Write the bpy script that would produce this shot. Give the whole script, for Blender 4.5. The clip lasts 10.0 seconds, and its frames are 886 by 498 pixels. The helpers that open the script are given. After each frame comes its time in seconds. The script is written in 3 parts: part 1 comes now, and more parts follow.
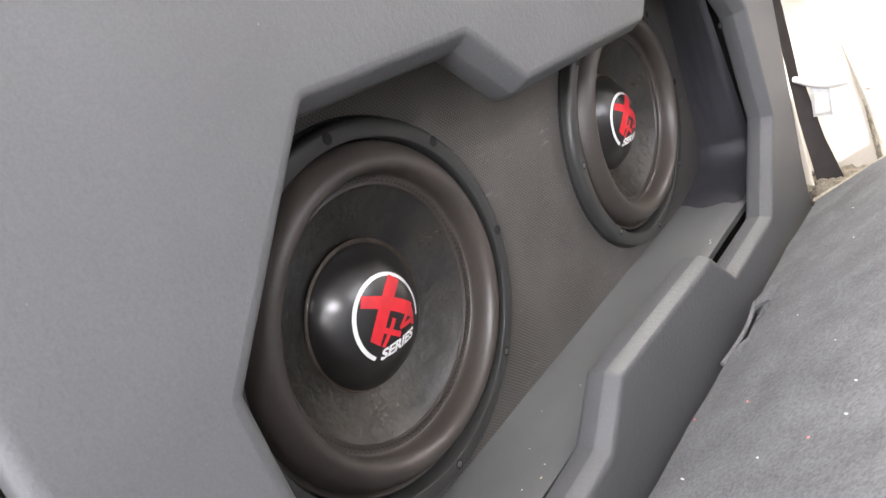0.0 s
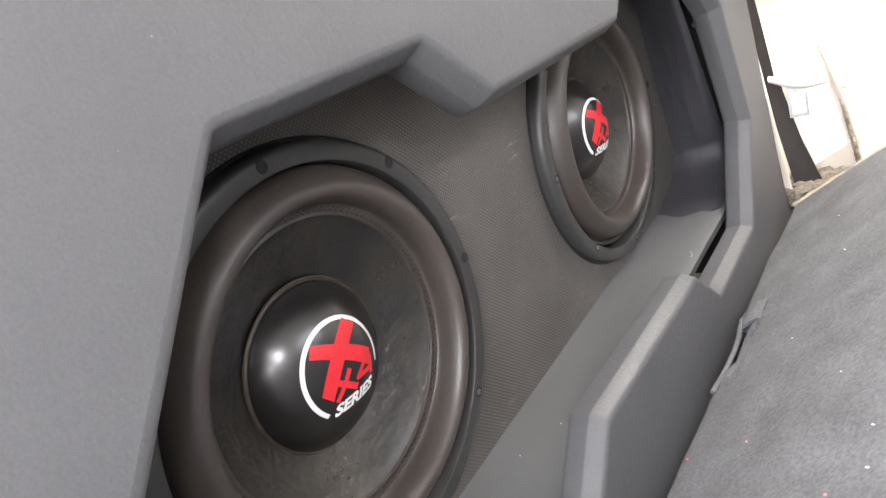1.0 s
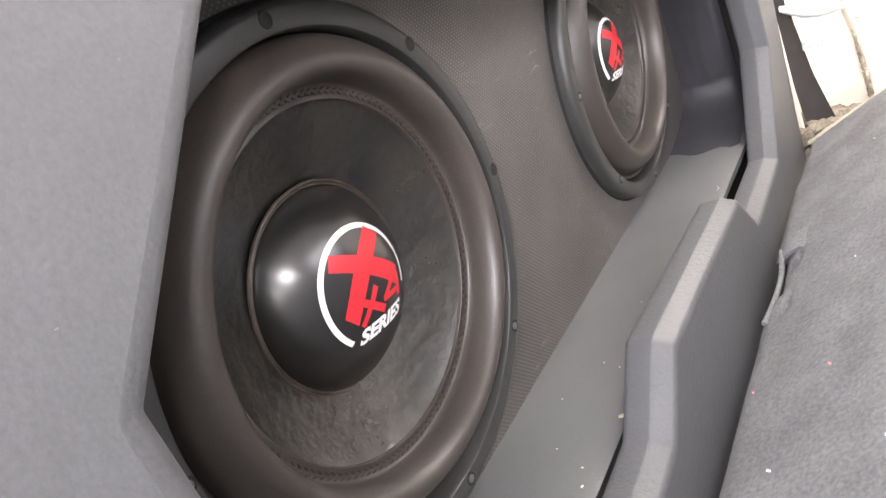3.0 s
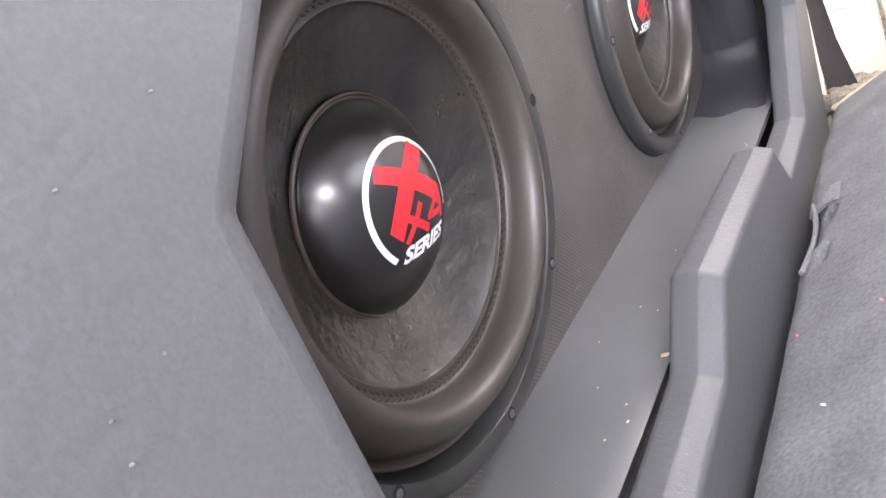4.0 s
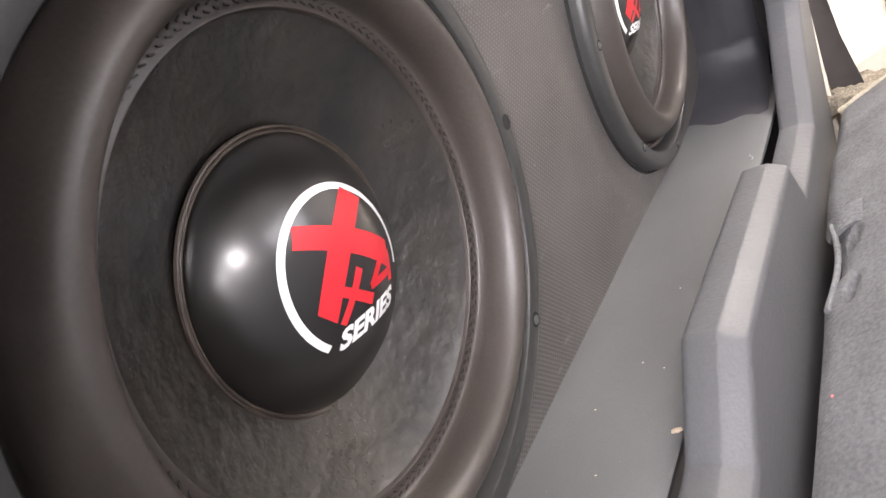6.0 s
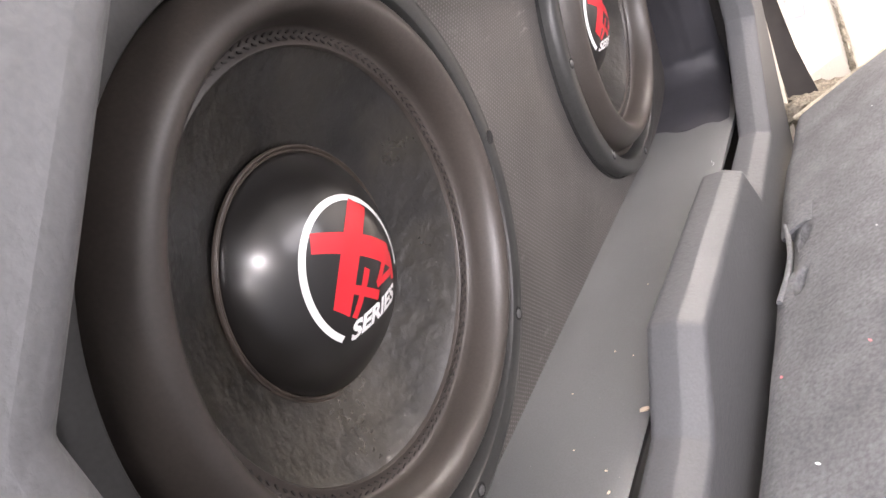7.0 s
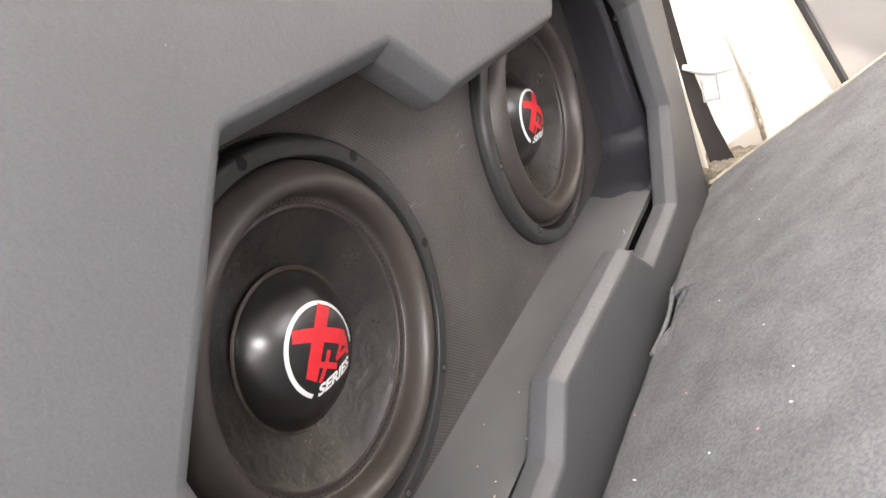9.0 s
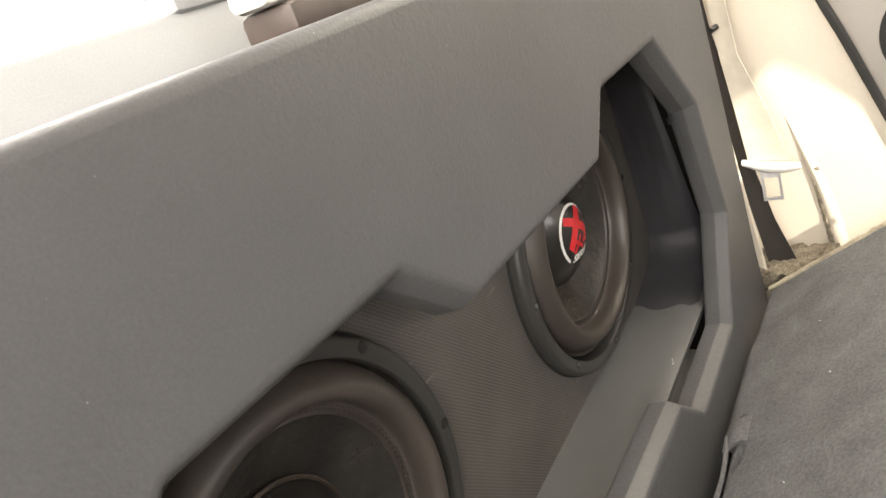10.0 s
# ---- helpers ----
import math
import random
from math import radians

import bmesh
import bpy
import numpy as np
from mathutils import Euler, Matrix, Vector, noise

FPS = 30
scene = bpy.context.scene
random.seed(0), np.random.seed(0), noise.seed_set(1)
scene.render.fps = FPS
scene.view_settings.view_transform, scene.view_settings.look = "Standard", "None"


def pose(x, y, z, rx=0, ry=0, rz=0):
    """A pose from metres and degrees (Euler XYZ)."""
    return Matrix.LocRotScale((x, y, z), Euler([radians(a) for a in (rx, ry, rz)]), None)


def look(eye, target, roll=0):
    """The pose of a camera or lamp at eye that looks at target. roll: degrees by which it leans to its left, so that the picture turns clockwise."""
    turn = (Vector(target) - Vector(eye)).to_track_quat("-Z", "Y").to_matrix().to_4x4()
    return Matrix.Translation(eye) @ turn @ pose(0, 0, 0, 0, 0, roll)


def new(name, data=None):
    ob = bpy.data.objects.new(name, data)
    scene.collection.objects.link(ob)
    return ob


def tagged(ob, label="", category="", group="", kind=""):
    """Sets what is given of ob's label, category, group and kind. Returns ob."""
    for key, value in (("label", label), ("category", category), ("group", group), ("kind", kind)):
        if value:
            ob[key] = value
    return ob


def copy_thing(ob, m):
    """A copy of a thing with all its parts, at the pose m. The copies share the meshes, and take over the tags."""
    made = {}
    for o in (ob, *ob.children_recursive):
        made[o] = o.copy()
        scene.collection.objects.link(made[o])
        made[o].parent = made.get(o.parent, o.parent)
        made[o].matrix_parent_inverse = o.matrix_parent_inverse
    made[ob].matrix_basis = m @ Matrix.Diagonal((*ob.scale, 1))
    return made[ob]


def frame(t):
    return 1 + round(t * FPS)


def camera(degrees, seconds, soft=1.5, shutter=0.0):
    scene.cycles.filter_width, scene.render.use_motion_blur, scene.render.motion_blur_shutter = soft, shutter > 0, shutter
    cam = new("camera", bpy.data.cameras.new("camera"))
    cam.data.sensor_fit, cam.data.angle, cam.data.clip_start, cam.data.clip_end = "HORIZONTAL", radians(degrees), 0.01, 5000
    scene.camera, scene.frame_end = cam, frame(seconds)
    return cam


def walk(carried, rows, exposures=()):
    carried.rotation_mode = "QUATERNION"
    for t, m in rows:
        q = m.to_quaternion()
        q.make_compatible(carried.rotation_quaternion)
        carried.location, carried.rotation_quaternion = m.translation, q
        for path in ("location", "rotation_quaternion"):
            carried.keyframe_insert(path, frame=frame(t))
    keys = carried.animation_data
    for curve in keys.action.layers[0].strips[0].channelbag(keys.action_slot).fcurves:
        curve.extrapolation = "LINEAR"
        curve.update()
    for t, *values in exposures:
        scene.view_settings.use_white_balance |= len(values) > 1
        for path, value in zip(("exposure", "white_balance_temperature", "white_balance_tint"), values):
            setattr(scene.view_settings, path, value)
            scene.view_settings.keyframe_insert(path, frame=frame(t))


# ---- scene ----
cam = camera(65.6, 10.0)
PATH = [
    (0, (-0.314, -0.38, 0.212), (1.053, 0.919, -0.455), -19.0),
    (0.5, (-0.292, -0.374, 0.206), (1.093, 0.901, -0.472), -19.3),
    (1, (-0.254, -0.342, 0.21), (1.164, 0.885, -0.485), -19.8),
    (1.5, (-0.192, -0.286, 0.202), (1.253, 0.897, -0.515), -20.1),
    (2, (-0.152, -0.264, 0.207), (1.31, 0.894, -0.514), -20.3),
    (2.5, (-0.188, -0.263, 0.181), (1.279, 0.889, -0.539), -20.6),
    (3, (-0.248, -0.255, 0.143), (1.22, 0.89, -0.588), -20.8),
    (3.2, (-0.261, -0.259, 0.133), (1.209, 0.87, -0.616), -20.2),
    (4.3, (-0.269, -0.211, 0.1), (1.2, 0.929, -0.635), -20.4),
    (4.5, (-0.265, -0.218, 0.095), (1.2, 0.93, -0.636), -20.7),
    (5, (-0.259, -0.218, 0.093), (1.209, 0.922, -0.645), -20.6),
    (5.5, (-0.231, -0.193, 0.092), (1.242, 0.934, -0.654), -21.1),
    (6, (-0.184, -0.188, 0.098), (1.303, 0.919, -0.652), -21.5),
    (6.2, (-0.173, -0.186, 0.103), (1.324, 0.908, -0.645), -21.8),
    (7.3, (-0.247, -0.212, 0.118), (1.276, 0.83, -0.654), -21.5),
    (7.5, (-0.262, -0.215, 0.113), (1.261, 0.824, -0.663), -21.6),
    (8, (-0.287, -0.235, 0.112), (1.238, 0.799, -0.664), -21.6),
    (8.5, (-0.3, -0.27, 0.149), (1.22, 0.765, -0.636), -21.3),
    (9, (-0.298, -0.34, 0.226), (1.213, 0.714, -0.552), -20.6),
    (9.3, (-0.293, -0.371, 0.27), (1.209, 0.72, -0.47), -21.0),
    (9.5, (-0.265, -0.36, 0.296), (1.223, 0.754, -0.441), -20.2),
    (9.7, (-0.249, -0.346, 0.304), (1.231, 0.791, -0.411), -20.4),
    (10, (-0.175, -0.32, 0.309), (1.298, 0.826, -0.411), -19.9),
]
EXPOSURES = [(0.0, 0.76, 6550, 14), (2.5, 1.12, 6800, 16), (4.5, 1.2, 6250, 19), (5.2, 1.38, 6300, 19), (6.0, 1.15, 6750, 18), (7.5, 1.13, 6750, 20), (8.0, 1.32, 6450, 19), (9.0, 0.82, 6900, 15), (10.0, 0.15, 7650, 11)]
walk(cam, [(t, look(eye, target, roll)) for t, eye, target, roll in PATH], EXPOSURES)

# ---- world, sun and large lights ----
world = bpy.data.worlds.new("sky")
scene.world = world
world.use_nodes = True
wn, wl = world.node_tree.nodes, world.node_tree.links
sky = wn.new("ShaderNodeTexSky")
sky.sky_type = "NISHITA"
sky.sun_disc = False
sky.sun_elevation = radians(28)
sky.sun_rotation = radians(214)
wn["Background"].inputs["Strength"].default_value = 0.15
wl.new(sky.outputs[0], wn["Background"].inputs["Color"])


def sun_lamp(direction, strength):
    data = bpy.data.lights.new("sun", "SUN")
    data.energy, data.angle, data.color = strength, radians(0.5), (1.0, 0.97, 0.91)
    ob = new("sun", data)
    ob.matrix_world = look((0, 0, 3), Vector((0, 0, 3)) + Vector(direction))


def window_light(name, eye, target, width, height, watts, color):
    data = bpy.data.lights.new(name, "AREA")
    data.shape, data.size, data.size_y, data.energy, data.color = "RECTANGLE", width, height, watts, color
    new(name, data).matrix_world = look(eye, target)


sun_lamp((0.5, 0.75, -0.48), 5.0)
# first lamp is added only to put the highlight on the dust cap
window_light("cap_highlight_light", (-0.84, -1.37, 0.925), (0, 0, 0), 0.15, 0.15, 12.5, (0.97, 0.97, 1.0))
window_light("windscreen_light", (0.33, -1.47, 0.71), (0.25, 0, 0.20), 0.90, 0.40, 5.0, (0.98, 0.98, 1.0))
window_light("open_door_light", (-0.94, -0.40, 0.56), (0.2, -0.12, -0.10), 0.90, 0.40, 25.0, (0.96, 0.975, 1.0))
# stands in for an unseen far side window; the wall behind it is solid
window_light("far_window_light", (0.93, -0.26, 0.60), (0.25, -0.12, -0.16), 0.44, 0.32, 14.0, (1.0, 0.98, 0.92))
window_light("rear_window_light", (0.10, 0.10, 0.55), (0.30, -0.6, -0.2), 0.9, 0.34, 13.0, (0.97, 0.98, 1.0))

# ---- materials ----


def material(name, color, rough=0.5, metal=0.0, spots=None, grain=None, bump=None, dust=None, coat=0.0, coat_rough=0.22, film=None):
    """Principled material. spots: (scale, amount) broad variation; grain: (scale, amount) fine variation; bump: list of
    (kind, scale, strength, distance); dust: (cells per metre, share of cells, dot size); film: (colour, scale) a second
    colour in broad patches, for brown dust and a painted warm reflection.
    """
    m = bpy.data.materials.new(name)
    m.use_nodes = True
    nodes, links = m.node_tree.nodes, m.node_tree.links
    b = nodes["Principled BSDF"]
    b.inputs["Roughness"].default_value, b.inputs["Metallic"].default_value = rough, metal
    b.inputs["Coat Weight"].default_value, b.inputs["Coat Roughness"].default_value = coat, coat_rough
    coord = nodes.new("ShaderNodeTexCoord").outputs["Object"]
    value = None
    for scale, amount in [s for s in (spots, grain) if s]:
        n = nodes.new("ShaderNodeTexNoise")
        n.inputs["Scale"].default_value, n.inputs["Detail"].default_value = scale, 6
        links.new(coord, n.inputs["Vector"])
        r = nodes.new("ShaderNodeMapRange")
        r.inputs["From Min"].default_value, r.inputs["From Max"].default_value = 0.3, 0.7
        r.inputs["To Min"].default_value, r.inputs["To Max"].default_value = 1 - amount, 1 + amount
        links.new(n.outputs["Fac"], r.inputs["Value"])
        if value:
            k = nodes.new("ShaderNodeMath")
            k.operation = "MULTIPLY"
            links.new(value, k.inputs[0]), links.new(r.outputs[0], k.inputs[1])
            value = k.outputs[0]
        else:
            value = r.outputs[0]
    if value:
        mix = nodes.new("ShaderNodeVectorMath")
        mix.operation = "SCALE"
        mix.inputs[0].default_value = color
        links.new(value, mix.inputs["Scale"])
        links.new(mix.outputs[0], b.inputs["Base Color"])
        rr = nodes.new("ShaderNodeMath")
        rr.operation = "MULTIPLY_ADD"
        rr.inputs[1].default_value, rr.inputs[2].default_value = -0.12, rough + 0.12
        links.new(value, rr.inputs[0])
        links.new(rr.outputs[0], b.inputs["Roughness"])
    else:
        b.inputs["Base Color"].default_value = (*color, 1)
    if film:
        n = nodes.new("ShaderNodeTexNoise")
        n.inputs["Scale"].default_value, n.inputs["Detail"].default_value, n.inputs["Roughness"].default_value = film[1], 7, 0.65
        links.new(coord, n.inputs["Vector"])
        r = nodes.new("ShaderNodeMapRange")
        r.inputs["From Min"].default_value, r.inputs["From Max"].default_value, r.inputs["To Max"].default_value = 0.45, 0.68, 0.9
        links.new(n.outputs["Fac"], r.inputs["Value"])
        wear_or_sheen = nodes.new("ShaderNodeMix")
        wear_or_sheen.data_type = "RGBA"
        links.new(r.outputs[0], wear_or_sheen.inputs["Factor"])
        links.new(b.inputs["Base Color"].links[0].from_socket, wear_or_sheen.inputs["A"])
        wear_or_sheen.inputs["B"].default_value = (*film[0], 1)
        links.new(wear_or_sheen.outputs["Result"], b.inputs["Base Color"])
    if dust:
        v = nodes.new("ShaderNodeTexVoronoi")
        v.inputs["Scale"].default_value = dust[0]
        links.new(coord, v.inputs["Vector"])
        near = nodes.new("ShaderNodeMapRange")
        near.inputs["From Min"].default_value, near.inputs["From Max"].default_value = dust[2], dust[2] * 0.4
        links.new(v.outputs["Distance"], near.inputs["Value"])
        sep = nodes.new("ShaderNodeSeparateColor")
        links.new(v.outputs["Color"], sep.inputs[0])
        few = nodes.new("ShaderNodeMapRange")
        few.inputs["From Min"].default_value, few.inputs["From Max"].default_value = 1 - dust[1], 1.0
        few.inputs["To Min"].default_value, few.inputs["To Max"].default_value = 0.0, 0.5
        links.new(sep.outputs[0], few.inputs["Value"])
        k = nodes.new("ShaderNodeMath")
        k.operation = "MULTIPLY"
        links.new(near.outputs[0], k.inputs[0]), links.new(few.outputs[0], k.inputs[1])
        dots = nodes.new("ShaderNodeMix")
        dots.data_type = "RGBA"
        links.new(k.outputs[0], dots.inputs["Factor"])
        links.new(b.inputs["Base Color"].links[0].from_socket, dots.inputs["A"])
        dots.inputs["B"].default_value = (0.42, 0.40, 0.38, 1)
        links.new(dots.outputs["Result"], b.inputs["Base Color"])
    last = None
    for kind, scale, strength, distance in bump or ():
        if kind == "voronoi":
            n = nodes.new("ShaderNodeTexVoronoi")
            n.feature = "DISTANCE_TO_EDGE"
            out = n.outputs["Distance"]
        else:
            n = nodes.new("ShaderNodeTexNoise")
            n.inputs["Detail"].default_value = 5
            out = n.outputs["Fac"]
        n.inputs["Scale"].default_value = scale
        links.new(coord, n.inputs["Vector"])
        bp = nodes.new("ShaderNodeBump")
        bp.inputs["Strength"].default_value, bp.inputs["Distance"].default_value = strength, distance
        links.new(out, bp.inputs["Height"])
        if last:
            links.new(last, bp.inputs["Normal"])
        last = bp.outputs[0]
    if last:
        links.new(last, b.inputs["Normal"])
    return m


def punched_vinyl():
    """Dark speaker vinyl with a staggered grid of tiny pips, painted pale where they catch light."""
    m = material("punched_vinyl", (0.066, 0.060, 0.056), 0.46, spots=(9, 0.28), dust=(120, 0.10, 0.10))
    nodes, links = m.node_tree.nodes, m.node_tree.links
    b = nodes["Principled BSDF"]
    coord = nodes.new("ShaderNodeTexCoord").outputs["Object"]
    sep = nodes.new("ShaderNodeSeparateXYZ")
    links.new(coord, sep.inputs[0])

    def wave(a, b_, sign):
        s = nodes.new("ShaderNodeMath")
        s.operation = "ADD" if sign > 0 else "SUBTRACT"
        links.new(a, s.inputs[0]), links.new(b_, s.inputs[1])
        k = nodes.new("ShaderNodeMath")
        k.operation = "MULTIPLY"
        k.inputs[1].default_value = 2 * math.pi / 0.0040
        links.new(s.outputs[0], k.inputs[0])
        c = nodes.new("ShaderNodeMath")
        c.operation = "COSINE"
        links.new(k.outputs[0], c.inputs[0])
        return c.outputs[0]

    p = nodes.new("ShaderNodeMath")
    p.operation = "ADD"
    links.new(wave(sep.outputs["X"], sep.outputs["Z"], 1), p.inputs[0])
    links.new(wave(sep.outputs["X"], sep.outputs["Z"], -1), p.inputs[1])
    r = nodes.new("ShaderNodeMapRange")
    r.inputs["From Min"].default_value, r.inputs["From Max"].default_value = 0.7, 1.7
    links.new(p.outputs[0], r.inputs["Value"])
    bp = nodes.new("ShaderNodeBump")
    bp.inputs["Strength"].default_value, bp.inputs["Distance"].default_value = 0.4, 0.0005
    links.new(r.outputs[0], bp.inputs["Height"])
    links.new(bp.outputs[0], b.inputs["Normal"])
    mix = nodes.new("ShaderNodeMix")
    mix.data_type = "RGBA"
    old = b.inputs["Base Color"].links[0].from_socket
    links.new(r.outputs[0], mix.inputs["Factor"])
    links.new(old, mix.inputs["A"])
    # paler pip colour paints the light on the raised relief
    mix.inputs["B"].default_value = (0.140, 0.135, 0.131, 1)
    # pale scuffs, drawn out along a slant
    turn = nodes.new("ShaderNodeMapping")
    turn.inputs["Rotation"].default_value = (0, 0.5, 0)
    turn.inputs["Scale"].default_value = (40, 1, 170)
    links.new(coord, turn.inputs["Vector"])
    scuff = nodes.new("ShaderNodeTexNoise")
    scuff.inputs["Scale"].default_value, scuff.inputs["Detail"].default_value = 1.0, 3
    links.new(turn.outputs[0], scuff.inputs["Vector"])
    patch = nodes.new("ShaderNodeTexNoise")
    patch.inputs["Scale"].default_value, patch.inputs["Detail"].default_value = 11, 2
    links.new(coord, patch.inputs["Vector"])
    k = nodes.new("ShaderNodeMath")
    k.operation = "MULTIPLY"
    for noise_node, low, high, slot in ((scuff, 0.60, 0.72, 0), (patch, 0.52, 0.68, 1)):
        r2 = nodes.new("ShaderNodeMapRange")
        r2.inputs["From Min"].default_value, r2.inputs["From Max"].default_value, r2.inputs["To Max"].default_value = low, high, 0.75
        links.new(noise_node.outputs["Fac"], r2.inputs["Value"])
        links.new(r2.outputs[0], k.inputs[slot])
    wear_or_sheen = nodes.new("ShaderNodeMix")
    wear_or_sheen.data_type = "RGBA"
    links.new(k.outputs[0], wear_or_sheen.inputs["Factor"])
    links.new(mix.outputs["Result"], wear_or_sheen.inputs["A"])
    wear_or_sheen.inputs["B"].default_value = (0.30, 0.29, 0.28, 1)
    links.new(wear_or_sheen.outputs["Result"], b.inputs["Base Color"])
    return m


VINYL = material("grained_grey_vinyl", (0.076, 0.077, 0.081), 0.55, spots=(5, 0.12), grain=(700, 0.08), bump=[("noise", 210, 0.32, 0.0013), ("noise", 340, 0.30, 0.0007), ("voronoi", 300, 0.3, 0.0005)], dust=(150, 0.10, 0.09))
LEDGE = material("smooth_grey_vinyl", (0.098, 0.101, 0.102), 0.47, spots=(7, 0.10), grain=(1100, 0.08), bump=[("noise", 700, 0.3, 0.0003)], dust=(280, 0.16, 0.11))
SIDE = material("dark_padded_vinyl", (0.038, 0.037, 0.043), 0.60, spots=(10, 0.2), grain=(800, 0.1), bump=[("noise", 500, 0.3, 0.0004), ("noise", 28, 0.35, 0.004)], dust=(190, 0.08, 0.09))
PUNCHED = punched_vinyl()
FLANGE = material("satin_black_steel", (0.033, 0.033, 0.032), 0.42, spots=(14, 0.2), grain=(500, 0.15), bump=[("noise", 900, 0.2, 0.0002)])
RUBBER = material("black_foam_rubber", (0.047, 0.039, 0.034), 0.46, spots=(12, 0.25), grain=(600, 0.12), bump=[("noise", 900, 0.15, 0.0002)], coat=0.15, coat_rough=0.36)
# the cone's film colour holds brown dust and a painted bronze reflection
CONE = material("wrinkled_black_cone", (0.013, 0.0118, 0.0108), 0.36, spots=(22, 0.6), grain=(260, 0.3), bump=[("noise", 80, 0.60, 0.0045), ("noise", 230, 0.30, 0.0012)], coat=0.55, coat_rough=0.25, film=((0.026, 0.022, 0.015), 13))
CAP = material("satin_black_cap", (0.008, 0.0070, 0.0065), 0.34, spots=(30, 0.15), coat=0.9, coat_rough=0.22)
GLUE = material("brown_black_glue", (0.050, 0.038, 0.030), 0.45, spots=(60, 0.4), bump=[("noise", 300, 0.5, 0.0008)])
WHITE = material("white_ink", (0.80, 0.80, 0.79), 0.4)
RED = material("red_ink", (0.62, 0.022, 0.032), 0.4, spots=(90, 0.12))
THREAD = material("dark_thread", (0.024, 0.021, 0.020), 0.7, spots=(300, 0.3))
SCREW = material("dull_steel", (0.14, 0.14, 0.14), 0.55, metal=0.6, spots=(900, 0.3))
DARK = material("black_backing", (0.008, 0.008, 0.008), 0.8, spots=(20, 0.2))
FABRIC = material("charcoal_suede_cloth", (0.104, 0.105, 0.110), 0.95, spots=(22, 0.20), grain=(330, 0.25), bump=[("noise", 260, 0.8, 0.0018), ("noise", 28, 0.5, 0.006)])
PIPING = material("cream_edge_cloth", (0.42, 0.37, 0.29), 0.9, spots=(40, 0.3), grain=(400, 0.2), bump=[("noise", 300, 0.8, 0.002)])
BEIGE = material("beige_plastic", (0.67, 0.61, 0.52), 0.6, spots=(4, 0.06), grain=(700, 0.06), bump=[("noise", 900, 0.2, 0.0003)])
GREYTRIM = material("light_grey_trim", (0.30, 0.31, 0.32), 0.6, spots=(4, 0.06), grain=(700, 0.05), bump=[("noise", 900, 0.2, 0.0003)])
BELT = material("beige_webbing", (0.62, 0.57, 0.48), 0.8, spots=(30, 0.1), bump=[("noise", 900, 0.6, 0.0006)])
DARKBELT = material("brown_black_webbing", (0.035, 0.03, 0.028), 0.8, spots=(30, 0.15), bump=[("noise", 900, 0.6, 0.0006)])
PLASTIC = material("off_white_plastic", (0.62, 0.61, 0.60), 0.4, spots=(60, 0.08))
STEEL = material("polished_steel", (0.62, 0.62, 0.62), 0.45, metal=0.5, spots=(200, 0.1))
SEAL = material("black_door_seal", (0.02, 0.02, 0.02), 0.6, spots=(30, 0.2))
DOORGREY = material("warm_grey_door_card", (0.33, 0.31, 0.29), 0.6, spots=(5, 0.08), grain=(600, 0.06), bump=[("noise", 800, 0.2, 0.0003)])
CARPET = material("tan_carpet", (0.30, 0.26, 0.20), 0.95, spots=(60, 0.35), grain=(500, 0.4), bump=[("noise", 350, 1.0, 0.004)])
CABLINER = material("cab_lining", (0.45, 0.44, 0.42), 0.9, spots=(5, 0.1), grain=(300, 0.08))
CRUMB = material("pale_crumb", (0.62, 0.50, 0.38), 0.8, spots=(300, 0.3))
LINT = material("white_lint", (0.7, 0.7, 0.7), 0.9)
DUSTY = material("grey_dust", (0.095, 0.095, 0.098), 0.9, spots=(400, 0.3))
PINK = material("pink_fluff", (0.62, 0.20, 0.22), 0.9)
GLASS = bpy.data.materials.new("window_glass")
GLASS.use_nodes = True
_b = GLASS.node_tree.nodes["Principled BSDF"]
_b.inputs["Transmission Weight"].default_value, _b.inputs["Roughness"].default_value, _b.inputs["IOR"].default_value = 1.0, 0.0, 1.45

# ---- building helpers ----


def part(name, bm, mat, parent=None, label="", smooth=True, angle=35, recalc=True):
    """Links a bmesh as one mesh object, under parent if given."""
    if recalc:
        bmesh.ops.recalc_face_normals(bm, faces=bm.faces)
    me = bpy.data.meshes.new(name)
    bm.to_mesh(me)
    bm.free()
    me.materials.append(mat)
    if smooth:
        for p in me.polygons:
            p.use_smooth = True
        me.set_sharp_from_angle(angle=radians(angle))
    ob = new(name, me)
    if parent:
        ob.parent = parent
    if label:
        ob["label"] = label
    return ob


def lathe(profile, steps=96):
    """A ring or disc turned round the y axis: profile of (radius, y)."""
    bm = bmesh.new()
    rings = []
    for r, y in profile:
        if r < 1e-6:
            rings.append([bm.verts.new((0, y, 0))] * steps)
        else:
            rings.append([bm.verts.new((r * math.cos(2 * math.pi * i / steps), y, r * math.sin(2 * math.pi * i / steps))) for i in range(steps)])
    for a, b in zip(rings, rings[1:]):
        for i in range(steps):
            j = (i + 1) % steps
            vs = []
            for v in (a[i], a[j], b[j], b[i]):
                if v not in vs:
                    vs.append(v)
            if len(vs) > 2:
                bm.faces.new(vs)
    return bm


